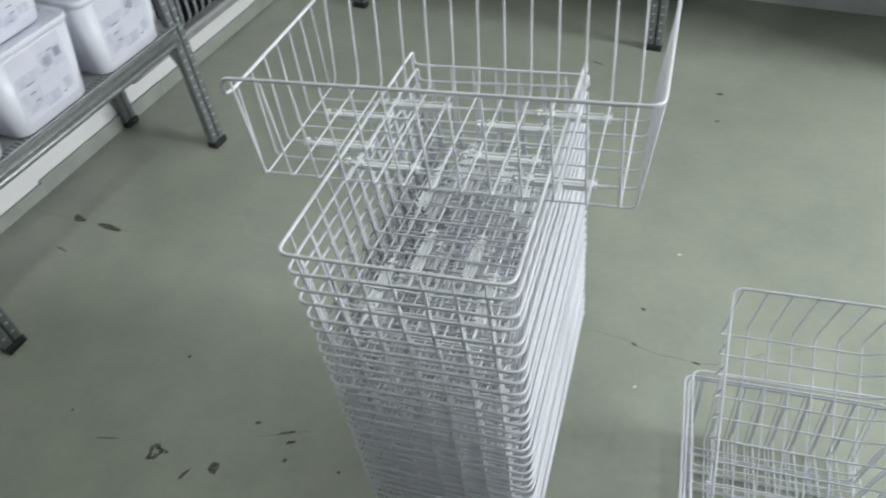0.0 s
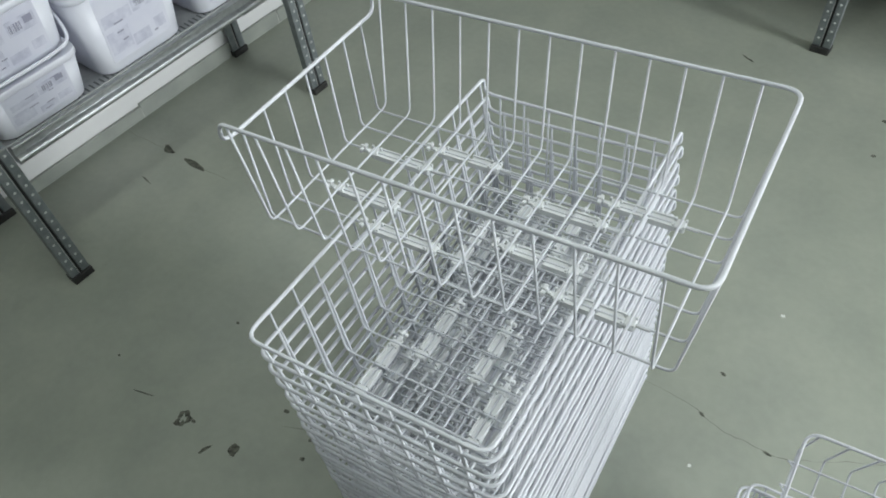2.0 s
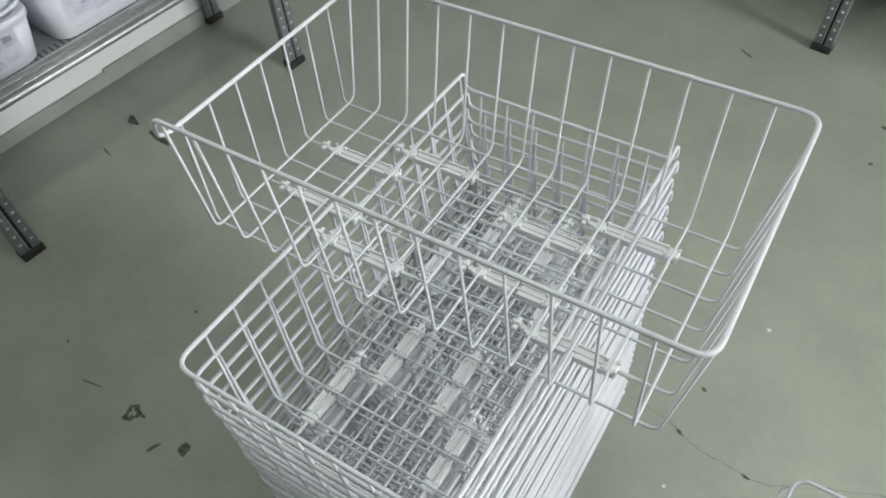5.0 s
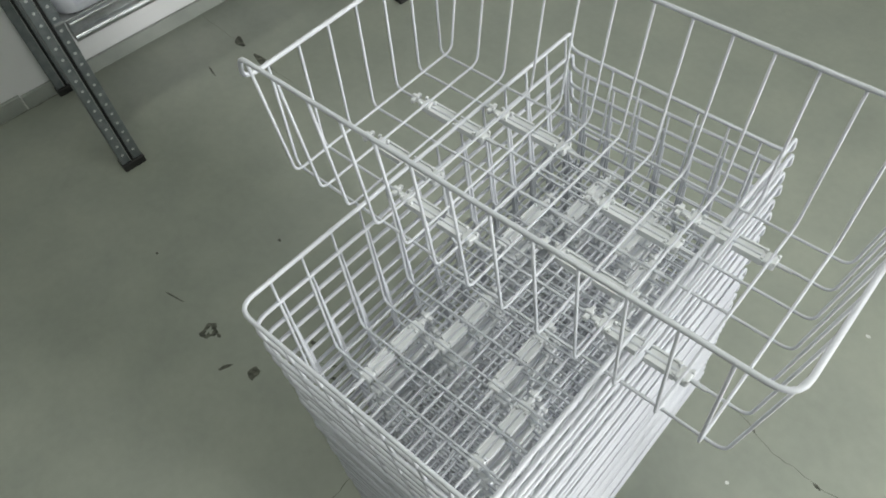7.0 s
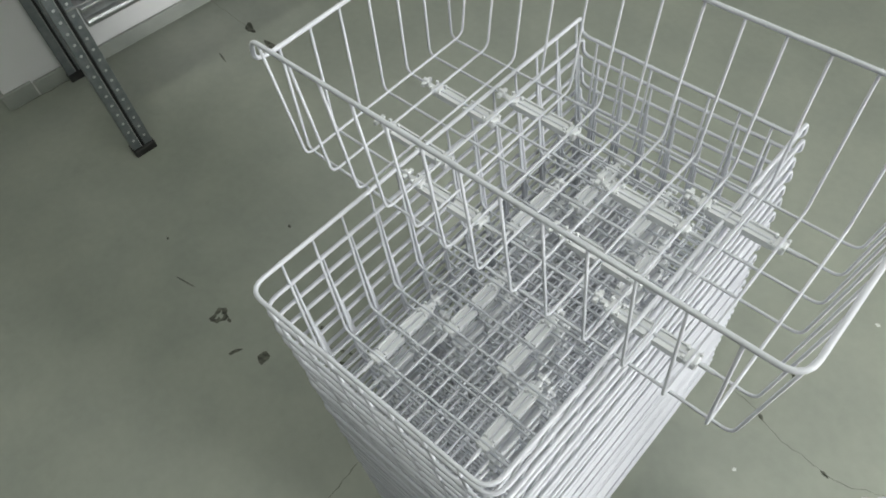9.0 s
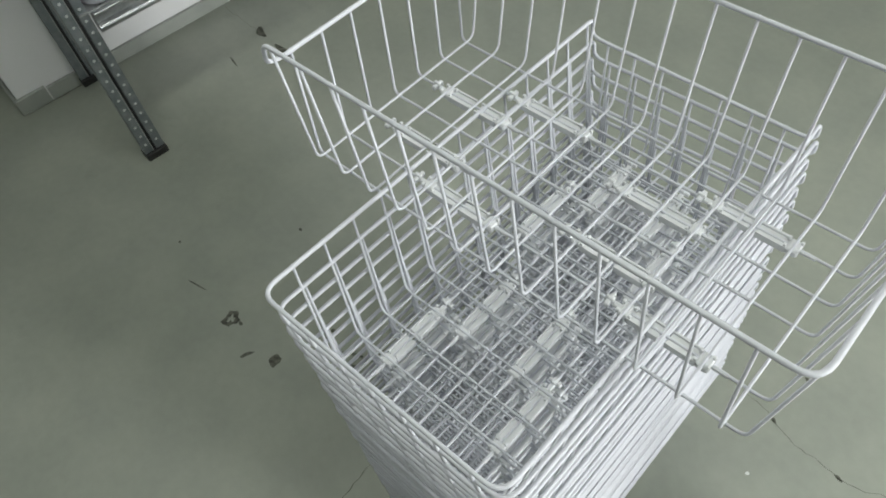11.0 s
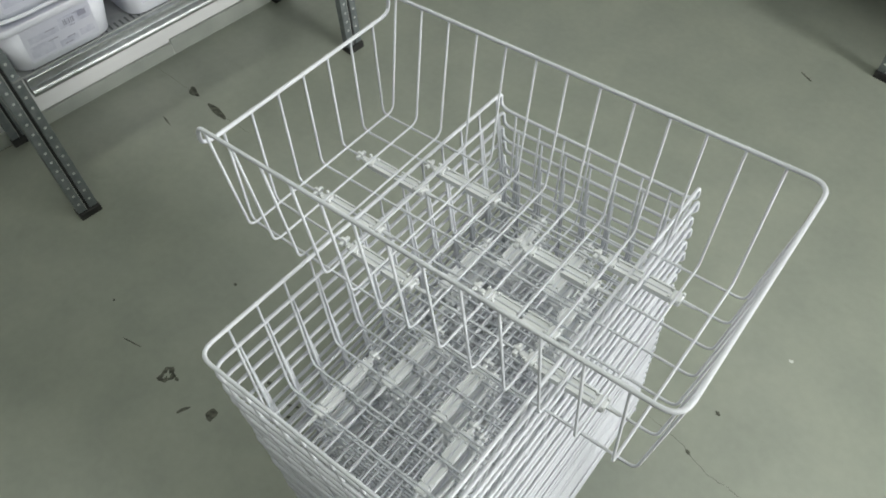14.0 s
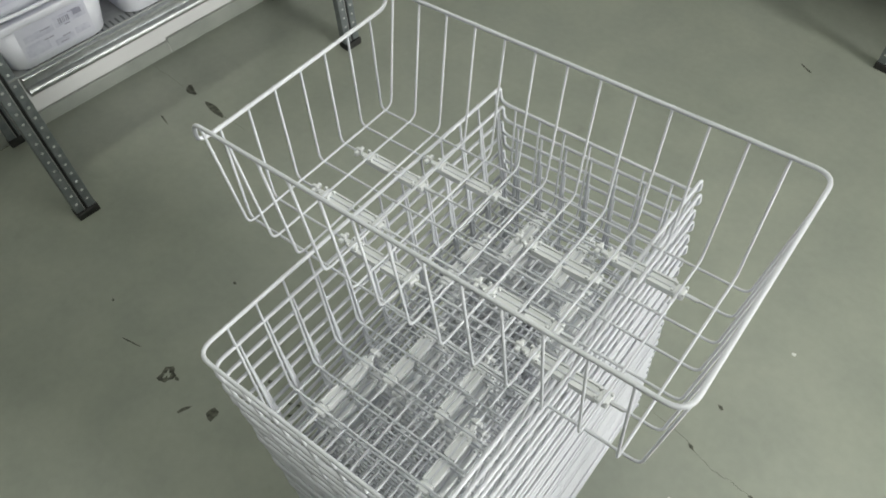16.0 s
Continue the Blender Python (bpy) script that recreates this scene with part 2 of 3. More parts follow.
slab("ceiling", U_BACK, U1, V0, V1, CEIL, CEIL + 0.1, M_CEIL, "unseen ceiling, pale grey to cut bounced light")

# the skirting: a run of grey-green tiles with pale joints
skirting = thing("baseboard", "low grey-green tile skirting with pale grout joints", "baseboard", kind="structure", m=R(U0, 0, 0))
part("grout_bed", boxed(0.0, 0.0095, V_CORNER, V1, 0.0, 0.036), M_GROUT, skirting)
part("tile", boxed(-0.60, -0.002, V_CORNER - 0.011, V_CORNER - 0.0005, 0.0, 0.050, bevel=0.002, segments=1), M_TILE, skirting)
TILES = ((V_CORNER - 0.011, -0.2675, 0.050), (-0.2645, 0.3549, 0.043), (0.3551, 0.955, 0.052), (0.956, 1.555, 0.049), (1.556, V1 - 0.002, 0.051))
for v0, v1, top in TILES:      # unevenly set, so that their tops step
    part("tile", boxed(0.0, 0.011, v0, v1, 0.0, top, bevel=0.002, segments=1), M_TILE, skirting)


# ---- chips and cracks in the floor paint (in the axes of the stack) ----
def outline_patch(x, y, w, d, turn, seed, z=0.0008):
    rnd = random.Random(seed)
    bm = bmesh.new()
    n = 11
    ring = []
    for k in range(n):
        a = 2 * math.pi * k / n
        r = rnd.uniform(0.62, 1.1)
        px, py = 0.5 * w * r * math.cos(a), 0.5 * d * r * math.sin(a)
        c, s = math.cos(turn), math.sin(turn)
        ring.append((x + px * c - py * s, y + px * s + py * c))
    top = [bm.verts.new((px, py, z)) for px, py in ring]
    low = [bm.verts.new((px, py, -0.002)) for px, py in ring]
    bm.faces.new(top)
    for k in range(n):
        bm.faces.new((top[k], low[k], low[(k + 1) % n], top[(k + 1) % n]))
    return bm


def crack_strip(points, width, seed, z=0.0008):
    rnd = random.Random(seed)
    fine = []
    for (x0, y0), (x1, y1) in zip(points, points[1:]):
        steps = max(2, int(math.hypot(x1 - x0, y1 - y0) / 0.012))
        for k in range(steps):
            f = k / steps
            fine.append((x0 + f * (x1 - x0) + rnd.uniform(-0.0022, 0.0022), y0 + f * (y1 - y0) + rnd.uniform(-0.0022, 0.0022)))
    fine.append(points[-1])
    bm, last = bmesh.new(), None
    for i, (x, y) in enumerate(fine):
        a, b = fine[max(i - 1, 0)], fine[min(i + 1, len(fine) - 1)]
        d = Vector((b[0] - a[0], b[1] - a[1])).normalized()
        taper = min(1.0, 4 * min(i + 0.3, len(fine) - 0.7 - i) / len(fine))
        h = 0.5 * width * taper * rnd.uniform(0.35, 1.5)
        now = (bm.verts.new((x - d.y * h, y + d.x * h, z)), bm.verts.new((x + d.y * h, y - d.x * h, z)))
        if last:
            bm.faces.new((last[0], last[1], now[1], now[0]))
        last = now
    return bm


unroom = R(0, 0, 0).inverted()
CHIPS = ((-1.361, 0.455, 0.058, 0.026, -0.29), (-1.243, 0.442, 0.105, 0.022, -0.10), (-1.327, 0.327, 0.050, 0.006, -0.25), (-0.817, -0.190, 0.065, 0.004, 0.2), (-0.42, -0.075, 0.05, 0.006, 0.4),
         (-0.54, -0.196, 0.034, 0.038, 0.3), (-0.596, -0.227, 0.034, 0.010, 1.1), (-0.494, -0.067, 0.018, 0.012, 0.1),
         (-0.393, -0.14, 0.014, 0.009, 0.5), (-0.399, -0.095, 0.030, 0.008, 0.5), (-0.265, -0.137, 0.010, 0.008, 0.2),
         (0.313, 0.478, 0.016, 0.008, -0.4), (0.453, 1.484, 0.026, 0.015, 0.1), (0.451, 1.326, 0.014, 0.010, 0.1),
         (-0.752, 0.066, 0.010, 0.008, 0.1), (-0.948, -0.144, 0.008, 0.006, 0.0), (-0.665, -0.188, 0.012, 0.010, 0.0),
         (0.449, 0.338, 0.020, 0.007, -0.2), (0.303, 0.362, 0.018, 0.007, -0.4), (0.028, 1.607, 0.05, 0.006, -0.5))
for k, (cx, cy, cw, cd, ct) in enumerate(CHIPS):
    part("paint_chip", outline_patch(cx, cy, cw, cd, ct, 40 + k), M_CHIP, floor, m=unroom)
# a ring-shaped scrape
bm = bmesh.new()
for k in range(14):
    a0 = 2 * math.pi * k / 14
    r0 = 0.015 + 0.003 * math.sin(3 * a0 + 1)
    w0 = 0.006 + 0.0035 * math.sin(5 * a0)
    a1 = 2 * math.pi * (k + 1) / 14
    r1, w1 = 0.015 + 0.003 * math.sin(3 * a1 + 1), 0.006 + 0.0035 * math.sin(5 * a1)
    quad = [(r0 - w0, a0), (r0 + w0, a0), (r1 + w1, a1), (r1 - w1, a1)]
    bm.faces.new([bm.verts.new((-0.69 + 0.8 * r * math.cos(a), -0.194 + r * math.sin(a), 0.0009)) for r, a in quad])
part("paint_chip", bm, M_CHIP, floor, m=unroom)
CRACKS = (((0.12, 0.385), (0.232, 0.379), (0.29, 0.367), (0.311, 0.356), (0.355, 0.343), (0.395, 0.343), (0.449, 0.338), (0.494, 0.346), (0.568, 0.385), (0.684, 0.438), (0.858, 0.491)),
          ((-1.545, 0.457), (-1.45, 0.456), (-1.365, 0.452)), ((-1.245, 0.431), (-1.19, 0.437), (-1.149, 0.44), (-1.10, 0.439)),
          ((-0.481, -0.101), (-0.427, -0.08), (-0.354, -0.054)), ((-0.216, -0.32), (-0.224, -0.264), (-0.225, -0.215)))
for k, pts in enumerate(CRACKS):
    part("crack", crack_strip(pts, (0.0012, 0.0011, 0.0009, 0.0012, 0.0016)[k], 70 + k), M_CRACK, floor, m=unroom)
dirt = [(U0 + 0.0135, V_CORNER - 0.012 + 0.1 * k) for k in range(4)]
part("dirt_line", crack_strip(dirt, 0.003, 81, 0.0006), M_CRACK, skirting, "dark dirt along the foot of the tiles", m=R(U0, 0, 0).inverted() @ R(0, 0, 0))
for k, (cx, cy, cw) in enumerate(((0.32, 0.238, 0.010), (0.384, 0.692, 0.012))):
    part("paint_speck", outline_patch(cx, cy, cw, cw * 0.8, 0.3, 90 + k), M_SPECK, floor, m=unroom)


# ---- wire baskets ----
def wire_basket(label, length=0.550, width=0.303, height=0.168, slope_x=0.005, slope_plain=0.022, slope_y=0.020, nx=13, ny=7, pitch=0.0412, pitch_y=0.0404,
                rim_r=0.0025, wire_r=0.00165, clips=((2, 1), (4, 2), (8, 1), (10, 2)), group="white wire baskets", skew=0.003, drop=0.025, first=0.0087):
    """Local x along the basket, origin under the middle of its bottom; the rim is lowered by drop at the -x end
    and moved by skew sideways, as in a basket that is bent out of true."""
    root = thing("wire_basket", label, "basket", group)
    hx, hy, by = length / 2, width / 2, width / 2 - slope_y
    bx0, bx1 = -hx + slope_x, hx - slope_plain
    x_first = bx0 + first
    low = height - drop
    yn, yf = skew - hy, skew + hy
    ex = -hx + 0.003
    half = [(hx, -hy, height), (ex - 0.001, -hy, height), (ex - 0.004, -hy - 0.001, low + 0.001), (ex, -hy + 0.012, low)]
    path = [(x, y + skew, z) for x, y, z in half + [(x, -y, z) for x, y, z in reversed(half)]]
    reach = (0.020, 0.010, 0.009, 0.009)
    rim_pts = []
    for i, p in enumerate(path):
        p, a, b = Vector(p), Vector(path[i - 1]) - Vector(p), Vector(path[(i + 1) % 8]) - Vector(p)
        r = reach[min(i, 7 - i)]
        s, e = p + a.normalized() * min(r, 0.48 * a.length), p + b.normalized() * min(r, 0.48 * b.length)
        rim_pts += [(1 - f) ** 2 * s + 2 * f * (1 - f) * p + f * f * e for f in (0, 0.2, 0.4, 0.6, 0.8, 1)]
    part("rim", tube(bmesh.new(), rim_pts, rim_r, 8, closed=True), M_WIRE, root, smooth=True)
    # wires across, up both long sides, welded to the outside of the rim
    zb = wire_r * 3.0
    prof = rounded([(0, yn - 0.001, height + 0.002), (0, -by, zb), (0, by, zb), (0, yf + 0.001, height + 0.002)], 0.011, 4)
    prof = [Vector((0, p.y, p.z)) for p in prof]
    cross = mesh_of(tube(bmesh.new(), prof, wire_r, 6), "cross_wire", M_WIRE, True)
    for i in range(nx):
        part("cross_wire", cross, M_WIRE, root, m=pose(x_first + i * pitch, 0, 0))
    zl = wire_r
    prof = rounded([(ex - 0.001, 0, low + 0.002), (bx0, 0, zl), (bx1, 0, zl), (hx + 0.001, 0, height + 0.002)], 0.011, 4)
    along = mesh_of(tube(bmesh.new(), prof, wire_r, 6), "long_wire", M_WIRE, True)
    for j in range(ny):
        part("long_wire", along, M_WIRE, root, m=pose(0, (j - (ny - 1) / 2) * pitch_y, 0))
    if clips:
        # a clear sleeve snapped under a bottom wire: cross-shaped nose, two saddles, a split channel, a thin tail
        bm = bmesh.new()
        for x0, x1, y1, z0, z1, bev in ((-0.064, -0.055, 0.0022, -0.004, 0.0065, 0.001), (-0.062, -0.057, 0.0082, -0.002, 0.0040, 0.001), (-0.056, -0.046, 0.0030, -0.003, 0.0015, 0.001),
                                        (-0.047, -0.036, 0.0082, -0.0055, 0.0030, 0.0015), (-0.037, -0.004, 0.0075, -0.0055, 0.0000, 0.001),
                                        (0.004, 0.036, 0.0075, -0.0055, 0.0000, 0.001), (0.035, 0.048, 0.0082, -0.0055, 0.0030, 0.0015), (0.048, 0.064, 0.0020, -0.003, 0.0010, 0.0005)):
            box(bm, x0, x1, -y1, y1, z0, z1, bevel=bev, segments=1)
        for x0, x1 in ((-0.0362, -0.004), (0.004, 0.0352)):
            for sy in (-1, 1):
                box(bm, x0, x1, sy * 0.0074 - 0.0010, sy * 0.0074 + 0.0010, -0.0050, 0.0030)
        for x in (-0.0475, -0.0345, 0.0335, 0.0465):
            for sy in (-1, 1):
                box(bm, x - 0.0016, x + 0.0016, sy * 0.0058 - 0.0018, sy * 0.0058 + 0.0018, 0.0, 0.0056, bevel=0.0006, segments=1)
        sleeve = mesh_of(bm, "clip_sleeve", M_CLEAR)
        for i, row in clips:
            for sgn in (-1, 1):
                part("clip_sleeve", sleeve, M_CLEAR, root, "milky clear plastic sleeve", m=pose(x_first + i * pitch, sgn * row * pitch_y, zl))
    return root


basket = wire_basket("white coated wire basket lying crosswise on the stack of baskets")
basket.matrix_basis = pose(0.0202, 0.0163, 0.8161, -2.25, -2.26, 0.71)

STACK = 29
rise = [0.0]
for k in range(1, STACK):
    rise.append(rise[-1] + 0.0190 + 0.0105 * (k / STACK) ** 2)
# how the uppermost baskets sit: sunk by, and rolled by, from the top down
SETTLED = ((0.0, 0.0), (0.001, -1.7), (0.003, -1.0), (-0.001, -2.2), (0.005, -2.4), (0.001, -2.6), (0.005, -2.0), (0.002, -2.0), (0.004, -1.6), (0.001, -1.4), (0.003, -1.0), (0.001, -0.6))
for k in range(STACK):
    f = rise[k] / rise[-1]
    sunk, roll = SETTLED[STACK - 1 - k] if STACK - 1 - k < len(SETTLED) else (0.0, 0.0)
    rnd = random.Random(300 + k)
    zc = 0.001 + f * 0.651
    lean = 0.030 * (1 - f) ** 0.7
    j = 0.0 if k == STACK - 1 else 1.0
    aside = 0.150 * math.sin(radians(-roll)) - 0.0003 * min(STACK - 1 - k, 12)
    m = pose(0.003 + 0.0034 * f + lean + aside + j * rnd.uniform(-0.0010, 0.0010), 0.0015 - 0.012 * f + 0.020 * (1 - f) ** 0.8 + j * rnd.uniform(-0.0012, 0.0012), zc - sunk, -3.4 * f, -2.1 * f + roll, 0.5)
    m = m @ pose(0, 0, 0, 0, 0, -90 + j * rnd.uniform(-0.2, 0.2))
    if k == 0:
        nested = b = wire_basket("white coated wire basket at the foot of the tall stack")
        b.matrix_basis = m
    else:
        b = copy_thing(nested, m)
    b["label"] = "white coated wire basket nested in the tall stack" if k else "white coated wire basket at the foot of the tall stack"
    b["group"] = "stacked wire baskets"

# beside it on the floor: three wide baskets, and one tilted inside them
wide = wire_basket("wide white wire basket standing on the floor", length=0.56, width=0.375, height=0.18, slope_x=0.005, slope_plain=0.018, slope_y=0.028, nx=13, ny=9, pitch=0.0404, skew=0.0, drop=0.024, first=0.003, clips=(), group="baskets on the floor")
wide.matrix_basis = pose(0.616, -0.118, 0.0, 0, 0, 92.0)
for k, (dx, dy, dz) in enumerate(((-0.008, -0.004, 0.013), (0.007, 0.003, 0.026))):
    b = copy_thing(wide, pose(0.616 + dx, -0.118 + dy, dz, 0, 0, 92.3 + 0.4 * k))
    b["label"] = "wide white wire basket nested in another on the floor"
tilted = wire_basket("white wire basket tilted inside the wide floor baskets", length=0.528, width=0.308, height=0.175, slope_plain=0.034, slope_y=0.028, pitch=0.0385, pitch_y=0.039,
                     skew=-0.020, drop=0.024, first=0.007, clips=(), group="baskets on the floor")
tilted.matrix_basis = pose(0.576, 0.18, 0.354, 32, 0, 2) @ pose(0, -0.2425, 0, 0, 0, 90)


# ---- shelving ----
def upright(height, thick=0.024):
    """A slotted steel post: two perforated faces with a dark groove between bright lips, on a black foot. Face towards +x."""
    parts = [("post_face", boxed(-thick, 0.0, -0.027, -0.0045, 0.012, height, bevel=0.0015, segments=1), M_POST),
             ("post_face", boxed(-thick, 0.0, 0.0045, 0.027, 0.012, height, bevel=0.0015, segments=1), M_POST),
             ("groove", boxed(-thick, -0.004, -0.0034, 0.0045, 0.012, height), M_DARKSTEEL)]
    parts.append(("lip", boxed(-0.007, 0.0006, -0.0046, -0.0034, 0.014, height), M_STEEL))
    parts.append(("foot", boxed(-thick - 0.006, 0.007, -0.029, 0.029, 0.0, 0.022, bevel=0.003), M_BLACK))
    return parts


def rivet_mesh():
    bm = bmesh.new()
    rings = [[bm.verts.new((x, r * math.cos(a), r * math.sin(a))) for a in [2 * math.pi * q / 6 for q in range(6)]] for x, r in ((0.0, 0.0040), (0.0016, 0.0026))]
    for q in range(6):
        bm.faces.new((rings[0][q], rings[0][(q + 1) % 6], rings[1][(q + 1) % 6], rings[1][q]))
    bm.faces.new(rings[1])
    return bm


M_HOLE = textured("bright_hole_edge", (0.52, 0.55, 0.56), (0.74, 0.76, 0.77), 60, 0.4)
HOLE = mesh_of(rivet_mesh(), "hole", M_HOLE)


def shelf_unit(m, span, depth, height, levels, label, holes_to=0.9, shared=False, lean=(0.0, 0.0)):
    """Front plane at x = 0, the wall behind at -depth; posts at y = 0 and span."""
    root = thing("shelf_unit", label, "shelf", m=m)
    for px, thick in ((0.0, 0.024), (-depth + 0.019, 0.012)):
        for py in ((span,) if shared else (0.0, span)):
            post = None
            for name, bm, mat in upright(height, thick):
                ob = part(name, bm, mat, root, "black plastic foot" if name == "foot" else "", m=pose(px, py, 0) if name == "foot" else pose(px, py, 0, *lean))
                if name == "post_face" and px == 0.0 and post is None:
                    post = ob
            if px == 0.0:
                z = 0.05
                while z < holes_to:
                    for hy in (-0.0150, 0.0150):
                        part("hole", HOLE, M_HOLE, post, m=pose(0.0003, hy, z))
                    z += 0.0305
    for z in levels:
        bm = bmesh.new()
        # folded beam: lip, recessed web and a rolled lower edge
        prof = [(-0.034, 0.0), (-0.001, 0.0), (0.001, -0.0015), (0.001, -0.005), (-0.002, -0.008), (-0.008, -0.011), (-0.009, -0.016), (-0.009, -0.028)]
        prof += [(-0.0025 + 0.0065 * math.sin(a), -0.0385 + 0.0075 * math.cos(a)) for a in [math.pi * q / 8 for q in range(9)]]
        prof += [(-0.006, -0.050), (-0.010, -0.054), (-0.034, -0.054)]
        ends = [[bm.verts.new((x, y, z + dz)) for x, dz in prof] for y in (0.028, span - 0.028)]
        for q in range(len(prof)):
            w = (q + 1) % len(prof)
            bm.faces.new((ends[0][q], ends[0][w], ends[1][w], ends[1][q]))
        bm.faces.new(ends[0])
        bm.faces.new(ends[1])
        part("front_beam", bm, M_BEAM, root)
        part("back_beam", boxed(-depth + 0.006, -depth + 0.040, 0.028, span - 0.028, z - 0.026, z), M_BEAM, root)
        bm = boxed(-depth + 0.008, -0.010, 0.002, span - 0.002, z + 0.0005, z + 0.004)
        y, slots = 0.05, bmesh.new()
        while y < span - 0.05:
            box(slots, -0.036, -0.014, y, y + 0.005, z + 0.003, z + 0.0044)
            y += 0.014
        board = part("shelf_board", bm, M_BOARD, root)
        part("slot_row", slots, M_SLOT, board, "row of dark slots")
        for py in (0.0, span):
            part("side_beam", boxed(-depth + 0.04, -0.034, py - 0.012, py + 0.012, z - 0.042, z - 0.002), M_STEEL, root)
            tube_b = tube(bmesh.new(), [(-0.03, py, z - 0.20), (-depth * 0.32, py, z - 0.03)], 0.007, 6)
            part("side_brace", tube_b, M_STEEL, root)
    return root


shelf_unit(R(-1.203, -0.152, 0), 0.908, 0.390, 1.9, (0.432, 1.15), "galvanised steel shelf with white pails on it", lean=(0.6, -2.2))
for su, low_level in ((-1.194, 0.36), (0.012, 0.62)):
    shelf_unit(R(su, 1.74, 0, -90), 1.206, 0.42, 1.9, (low_level, 1.15), "galvanised steel shelf along the far wall", shared=su > 0)


# a wire basket hung under the far shelf on two runners, with a dark block in it
hung = copy_thing(wide, R(0.57, 1.915, 0.366))
hung["label"], hung["group"] = "wide white wire basket hung under the far shelf", "white wire baskets"
for y in (-0.186, 0.186):
    part("runner", boxed(-0.24, 0.24, y - 0.006, y + 0.006, 0.178, 0.2535, bevel=0.001, segments=1), M_STEEL, hung, "thin grey steel runner")
# added block: darkens the basket's inside and shades the floor below
shade_block = tagged(new("basket_shade_block", mesh_of(boxed(-0.25, 0.235, -0.145, 0.145, 0.006, 0.11, bevel=0.03, segments=4), "basket_shade_block", M_DARKBOX, True)), "dark block added in a wire basket to shade the floor below", "cloth")
shade_block.matrix_basis = R(0.57, 1.915, 0.367)


# ---- pails ----
def pail(label, width=0.20, depth=0.26, height=0.105, handle=False):
    """A rounded rectangular white pail that widens upward, with a rolled rim and lid; origin at the front of its base."""
    root = thing("pail", label, "pail", "white pails on the shelf")

    def ring(bm, w, d0, d1, z, r=0.036, n=8):
        pts = []
        for cx, cy, a0 in ((-r, w / 2 - r, 0), (-d1 + r, w / 2 - r, 90), (-d1 + r, -w / 2 + r, 180), (-r, -w / 2 + r, 270)):
            for k in range(n + 1):
                a = radians(a0 + 90 * k / n)
                pts.append(bm.verts.new((d0 + cx + r * math.cos(a), cy + r * math.sin(a), z)))
        return pts

    def soften(ob):
        for p in ob.data.polygons:
            p.use_smooth = abs(p.normal.z) < 0.7

    def skin(bm, rings):
        for a, b in zip(rings, rings[1:]):
            for k in range(len(a)):
                bm.faces.new((a[k], a[(k + 1) % len(a)], b[(k + 1) % len(b)], b[k]))
        bm.faces.new(rings[0])
        bm.faces.new(rings[-1])

    g = 0.012 + 0.06 * height
    bm = bmesh.new()
    skin(bm, [ring(bm, width - 0.012, -0.006, depth - 0.012, 0.0), ring(bm, width, 0, depth, 0.006), ring(bm, width + 2 * g * 0.8, g * 0.8, depth + g * 1.6, height)])
    soften(part("body", bm, M_PAIL, root))
    bm = bmesh.new()
    w = width + 1.7 * g
    d = depth + 1.7 * g
    skin(bm, [ring(bm, w - 0.001, g * 0.82, d, height - 0.006), ring(bm, w + 0.002, g * 0.85 + 0.001, d + 0.002, height - 0.004), ring(bm, w + 0.002, g * 0.85 + 0.001, d + 0.002, height + 0.005),
              ring(bm, w, g * 0.85, d, height + 0.010), ring(bm, w - 0.03, g - 0.015, d - 0.03, height + 0.010), ring(bm, w - 0.034, g - 0.017, d - 0.034, height + 0.004)])
    soften(part("lid", bm, M_PAIL, root))
    # the label on the sloping front, with lines of print that cannot be read
    lean = math.degrees(math.atan2(g * 0.8, height))
    face = pose(0.0008, 0, 0.008, 0, lean, 0)
    lw, l0, l1 = width - 0.066, height * 0.10, height * 0.90
    lab = part("label", boxed(-0.0006, 0.0004, -lw / 2, lw / 2, l0, l1), M_LABEL, root, "pale lilac printed label", m=face)
    rnd = random.Random(int(height * 1000) + int(width * 100))
    hl = l1 - l0

    def printed(mat, y0, y1, z0, z1, lift=0.0006):
        part("print_bar", boxed(0.0002, lift, y0 * lw, y1 * lw, l0 + z0 * hl, l0 + z1 * hl), mat, lab)

    # faded blocks of print, a bar code, short lines
    for y0, y1, z0, z1 in ((-0.46, -0.12, 0.10, 0.44), (-0.08, 0.20, 0.06, 0.24), (-0.44, -0.02, 0.52, 0.70), (0.04, 0.46, 0.54, 0.84), (0.26, 0.46, 0.12, 0.30)):
        printed(M_PRINT, y0 + rnd.uniform(-0.02, 0.02), y1 + rnd.uniform(-0.02, 0.02), z0, z1)
    y = 0.08
    while y < 0.24:
        w1 = rnd.choice((0.008, 0.016, 0.024))
        printed(M_INK, y, y + w1, 0.60, 0.76, 0.0009)
        y += w1 + rnd.choice((0.008, 0.014))
    printed(M_INK, 0.30, 0.42, 0.66, 0.80, 0.0009)
    for k in range(6):
        y0 = rnd.uniform(-0.44, 0.25)
        z0 = 0.10 + 0.14 * k
        printed(M_INK, y0, y0 + rnd.uniform(0.05, 0.15), z0, z0 + 0.025, 0.0008)
    if handle:      # the plastic bail hangs down round the front
        hy, zf = width / 2 + g, 0.018
        half = [(-depth * 0.45, hy, height * 0.72), (-0.045, hy + 0.002, zf + 0.030), (0.010, width / 2 + 0.004, zf), (0.016, width / 2 - 0.05, zf - 0.004)]
        bail = rounded(half + [(x, -y, z) for x, y, z in reversed(half)], 0.035, 5)
        part("bail", tube(bmesh.new(), bail, 0.0042, 8), M_PAIL, root, smooth=True)
    return root


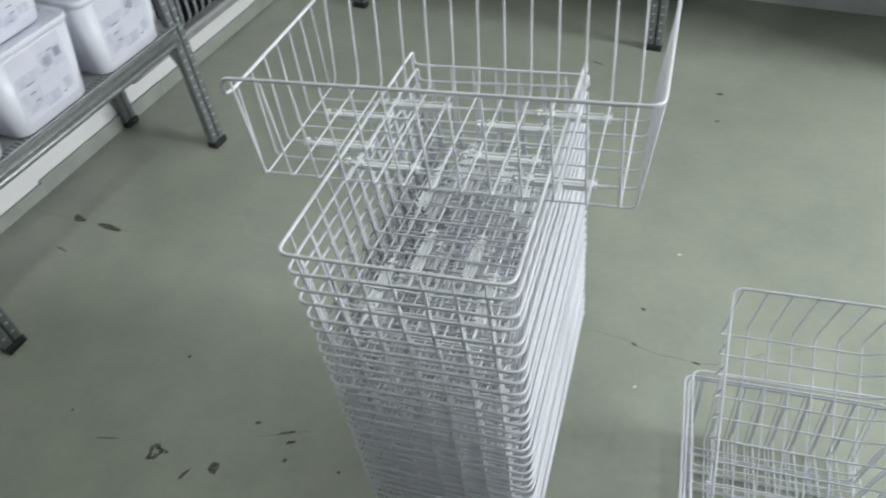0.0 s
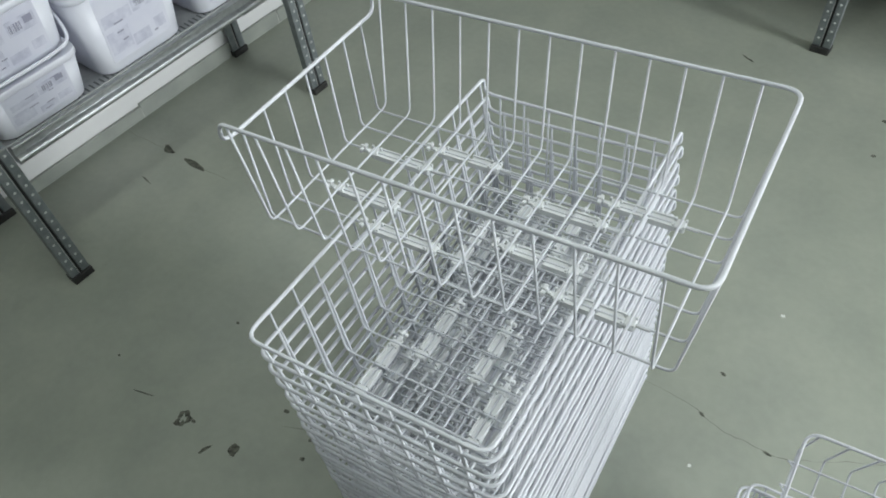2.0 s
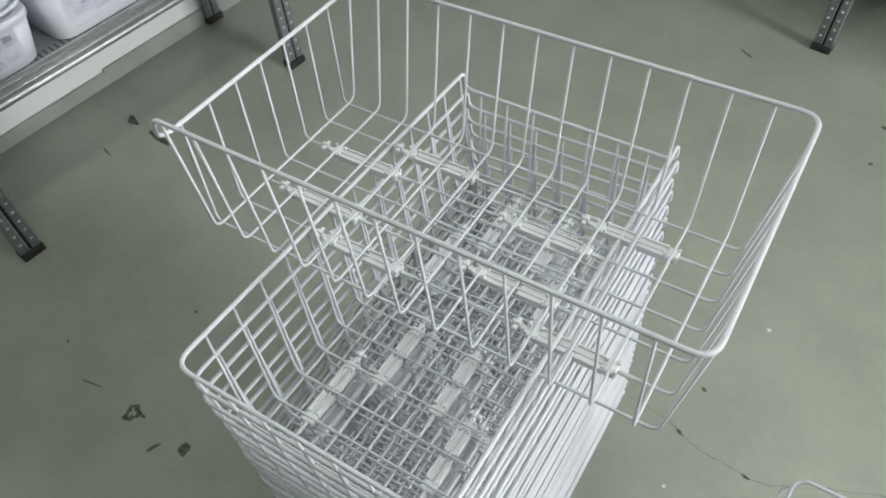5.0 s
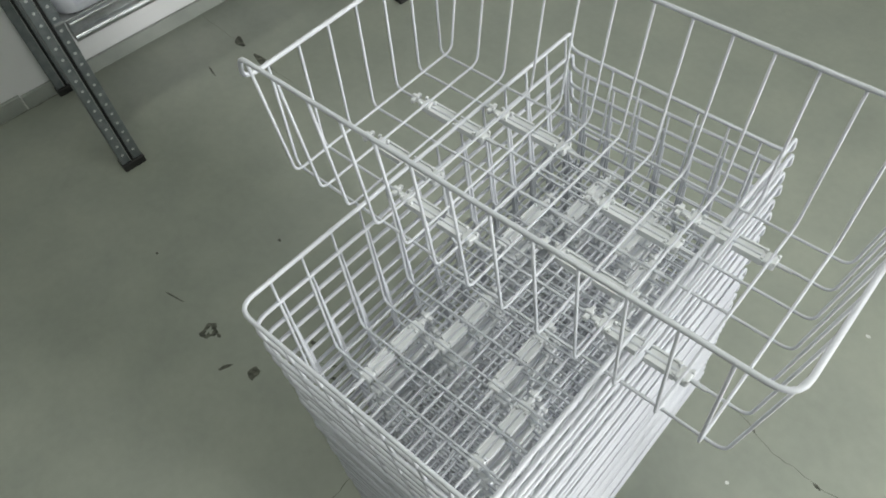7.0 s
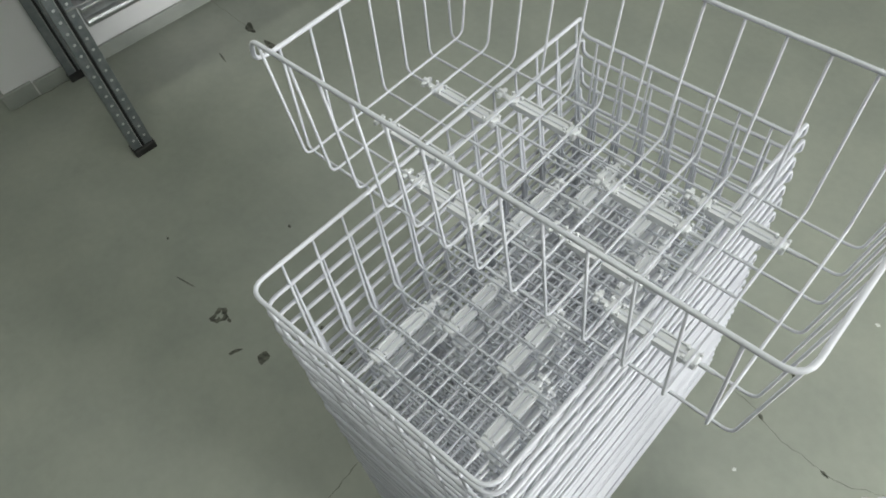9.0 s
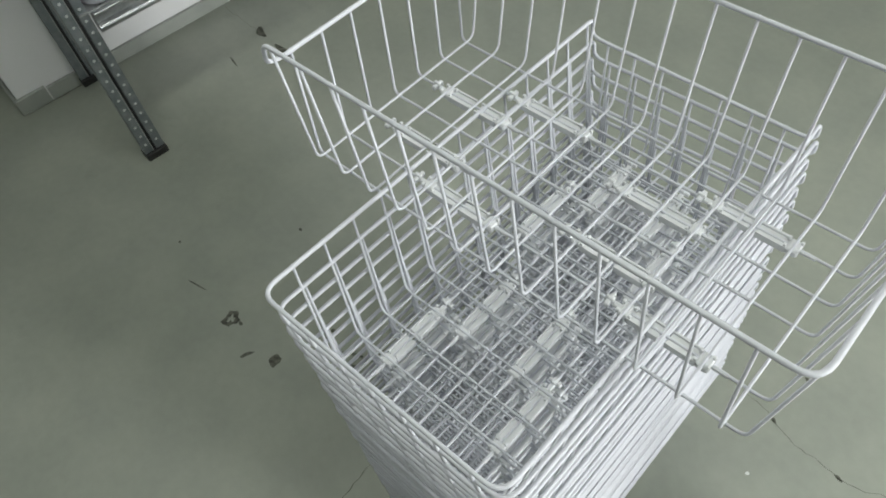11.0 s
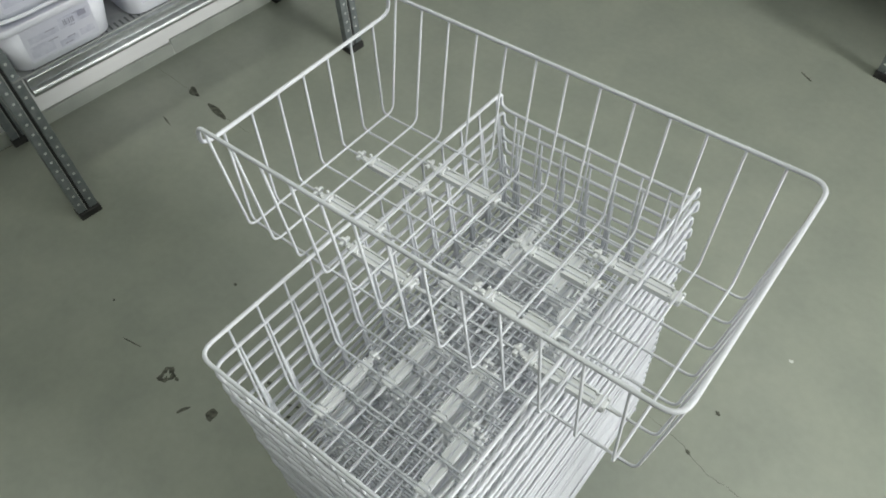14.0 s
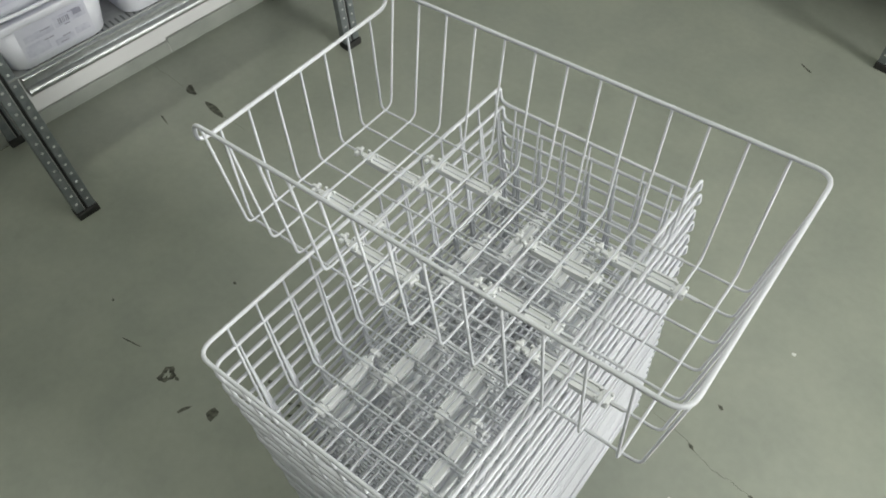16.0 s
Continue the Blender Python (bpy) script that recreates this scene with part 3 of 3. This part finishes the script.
Z_SHELF = 0.432 + 0.0055
low_pail = pail("short white plastic pail with a printed label on the shelf", 0.225, 0.27, 0.112)
low_pail.matrix_basis = R(-1.211, -0.014, Z_SHELF)
low_top = pail("white plastic pail standing on a shorter pail", 0.232, 0.265, 0.15, handle=True)
low_top.matrix_basis = R(-1.212, -0.014, Z_SHELF + 0.1225)
for v in (0.262, 0.562):
    p = pail("white plastic pail with a lilac printed label on the shelf", 0.238, 0.28, 0.212) if v < 0.3 else copy_thing(p, R(-1.212, v + 0.004, Z_SHELF))
    p.matrix_basis = R(-1.212, v + 0.004, Z_SHELF)
    q = pail("white plastic pail stacked on a taller pail", 0.205, 0.26, 0.15) if v < 0.3 else copy_thing(q, R(-1.228, v, Z_SHELF + 0.219))
    q.matrix_basis = R(-1.228, v, Z_SHELF + 0.219)
    q["label"] = "white plastic pail stacked on a taller pail"


# ---- far corner: dark crate with a wire front ----
crate = thing("wire_crate", "dark plastic crate with a pale wire front against the wall", "crate", m=R(U0 + 0.001, 0.74, 0.215))
part("back", boxed(0.0, 0.02, 0.0, 0.86, 0.012, 0.55, bevel=0.004), M_DARKBOX, crate)
part("tray", boxed(0.02, 0.094, 0.021, 0.839, 0.0125, 0.024, bevel=0.002), M_DARKBOX, crate)
# black panel run on past the crate's side, blackens the gap behind the pails
part("back", boxed(0.0, 0.015, -0.17, -0.002, 0.232, 0.60, bevel=0.003), M_DARKBOX, crate)
for y in (0.0, 0.84):
    part("side_panel", boxed(0.02, 0.13, y, y + 0.02, 0.012, 0.55, bevel=0.003), M_DARKBOX, crate)
part("ledge", boxed(0.0, 0.13, 0.0, 0.86, -0.025, 0.012, bevel=0.002), M_BOARD, crate, "grey metal ledge")
part("edge_rail", boxed(0.126, 0.136, 0.0, 0.86, -0.004, 0.010, bevel=0.003), M_STEEL, crate, "bright metal rail along its foot")
bar = mesh_of(tube(bmesh.new(), rounded([(0.10, 0, 0.012), (0.116, 0, 0.03), (0.125, 0, 0.5)], 0.02), 0.0027, 6), "wire", M_WIRE, True)
for k in range(21):
    part("wire", bar, M_WIRE, crate, m=pose(0, 0.035 + 0.039 * k, 0))


# ---- ceiling lights ----
# one fitting for each lamp, the added fill included
for lu, lv, le in LUMINAIRES:
    lamp = thing("ceiling_light", "white ceiling light with two fluorescent tubes, out of view", "light", "ceiling lights", m=R(lu, lv, CEIL))
    part("housing", boxed(-0.12, 0.12, -0.62, 0.62, -0.045, 0.0, bevel=0.004), M_PAIL, lamp)
    for sx in (-0.06, 0.06):
        part("tube", tube(bmesh.new(), [(sx, -0.59, -0.058), (sx, 0.59, -0.058)], 0.013, 10), M_TUBE, lamp, smooth=True)
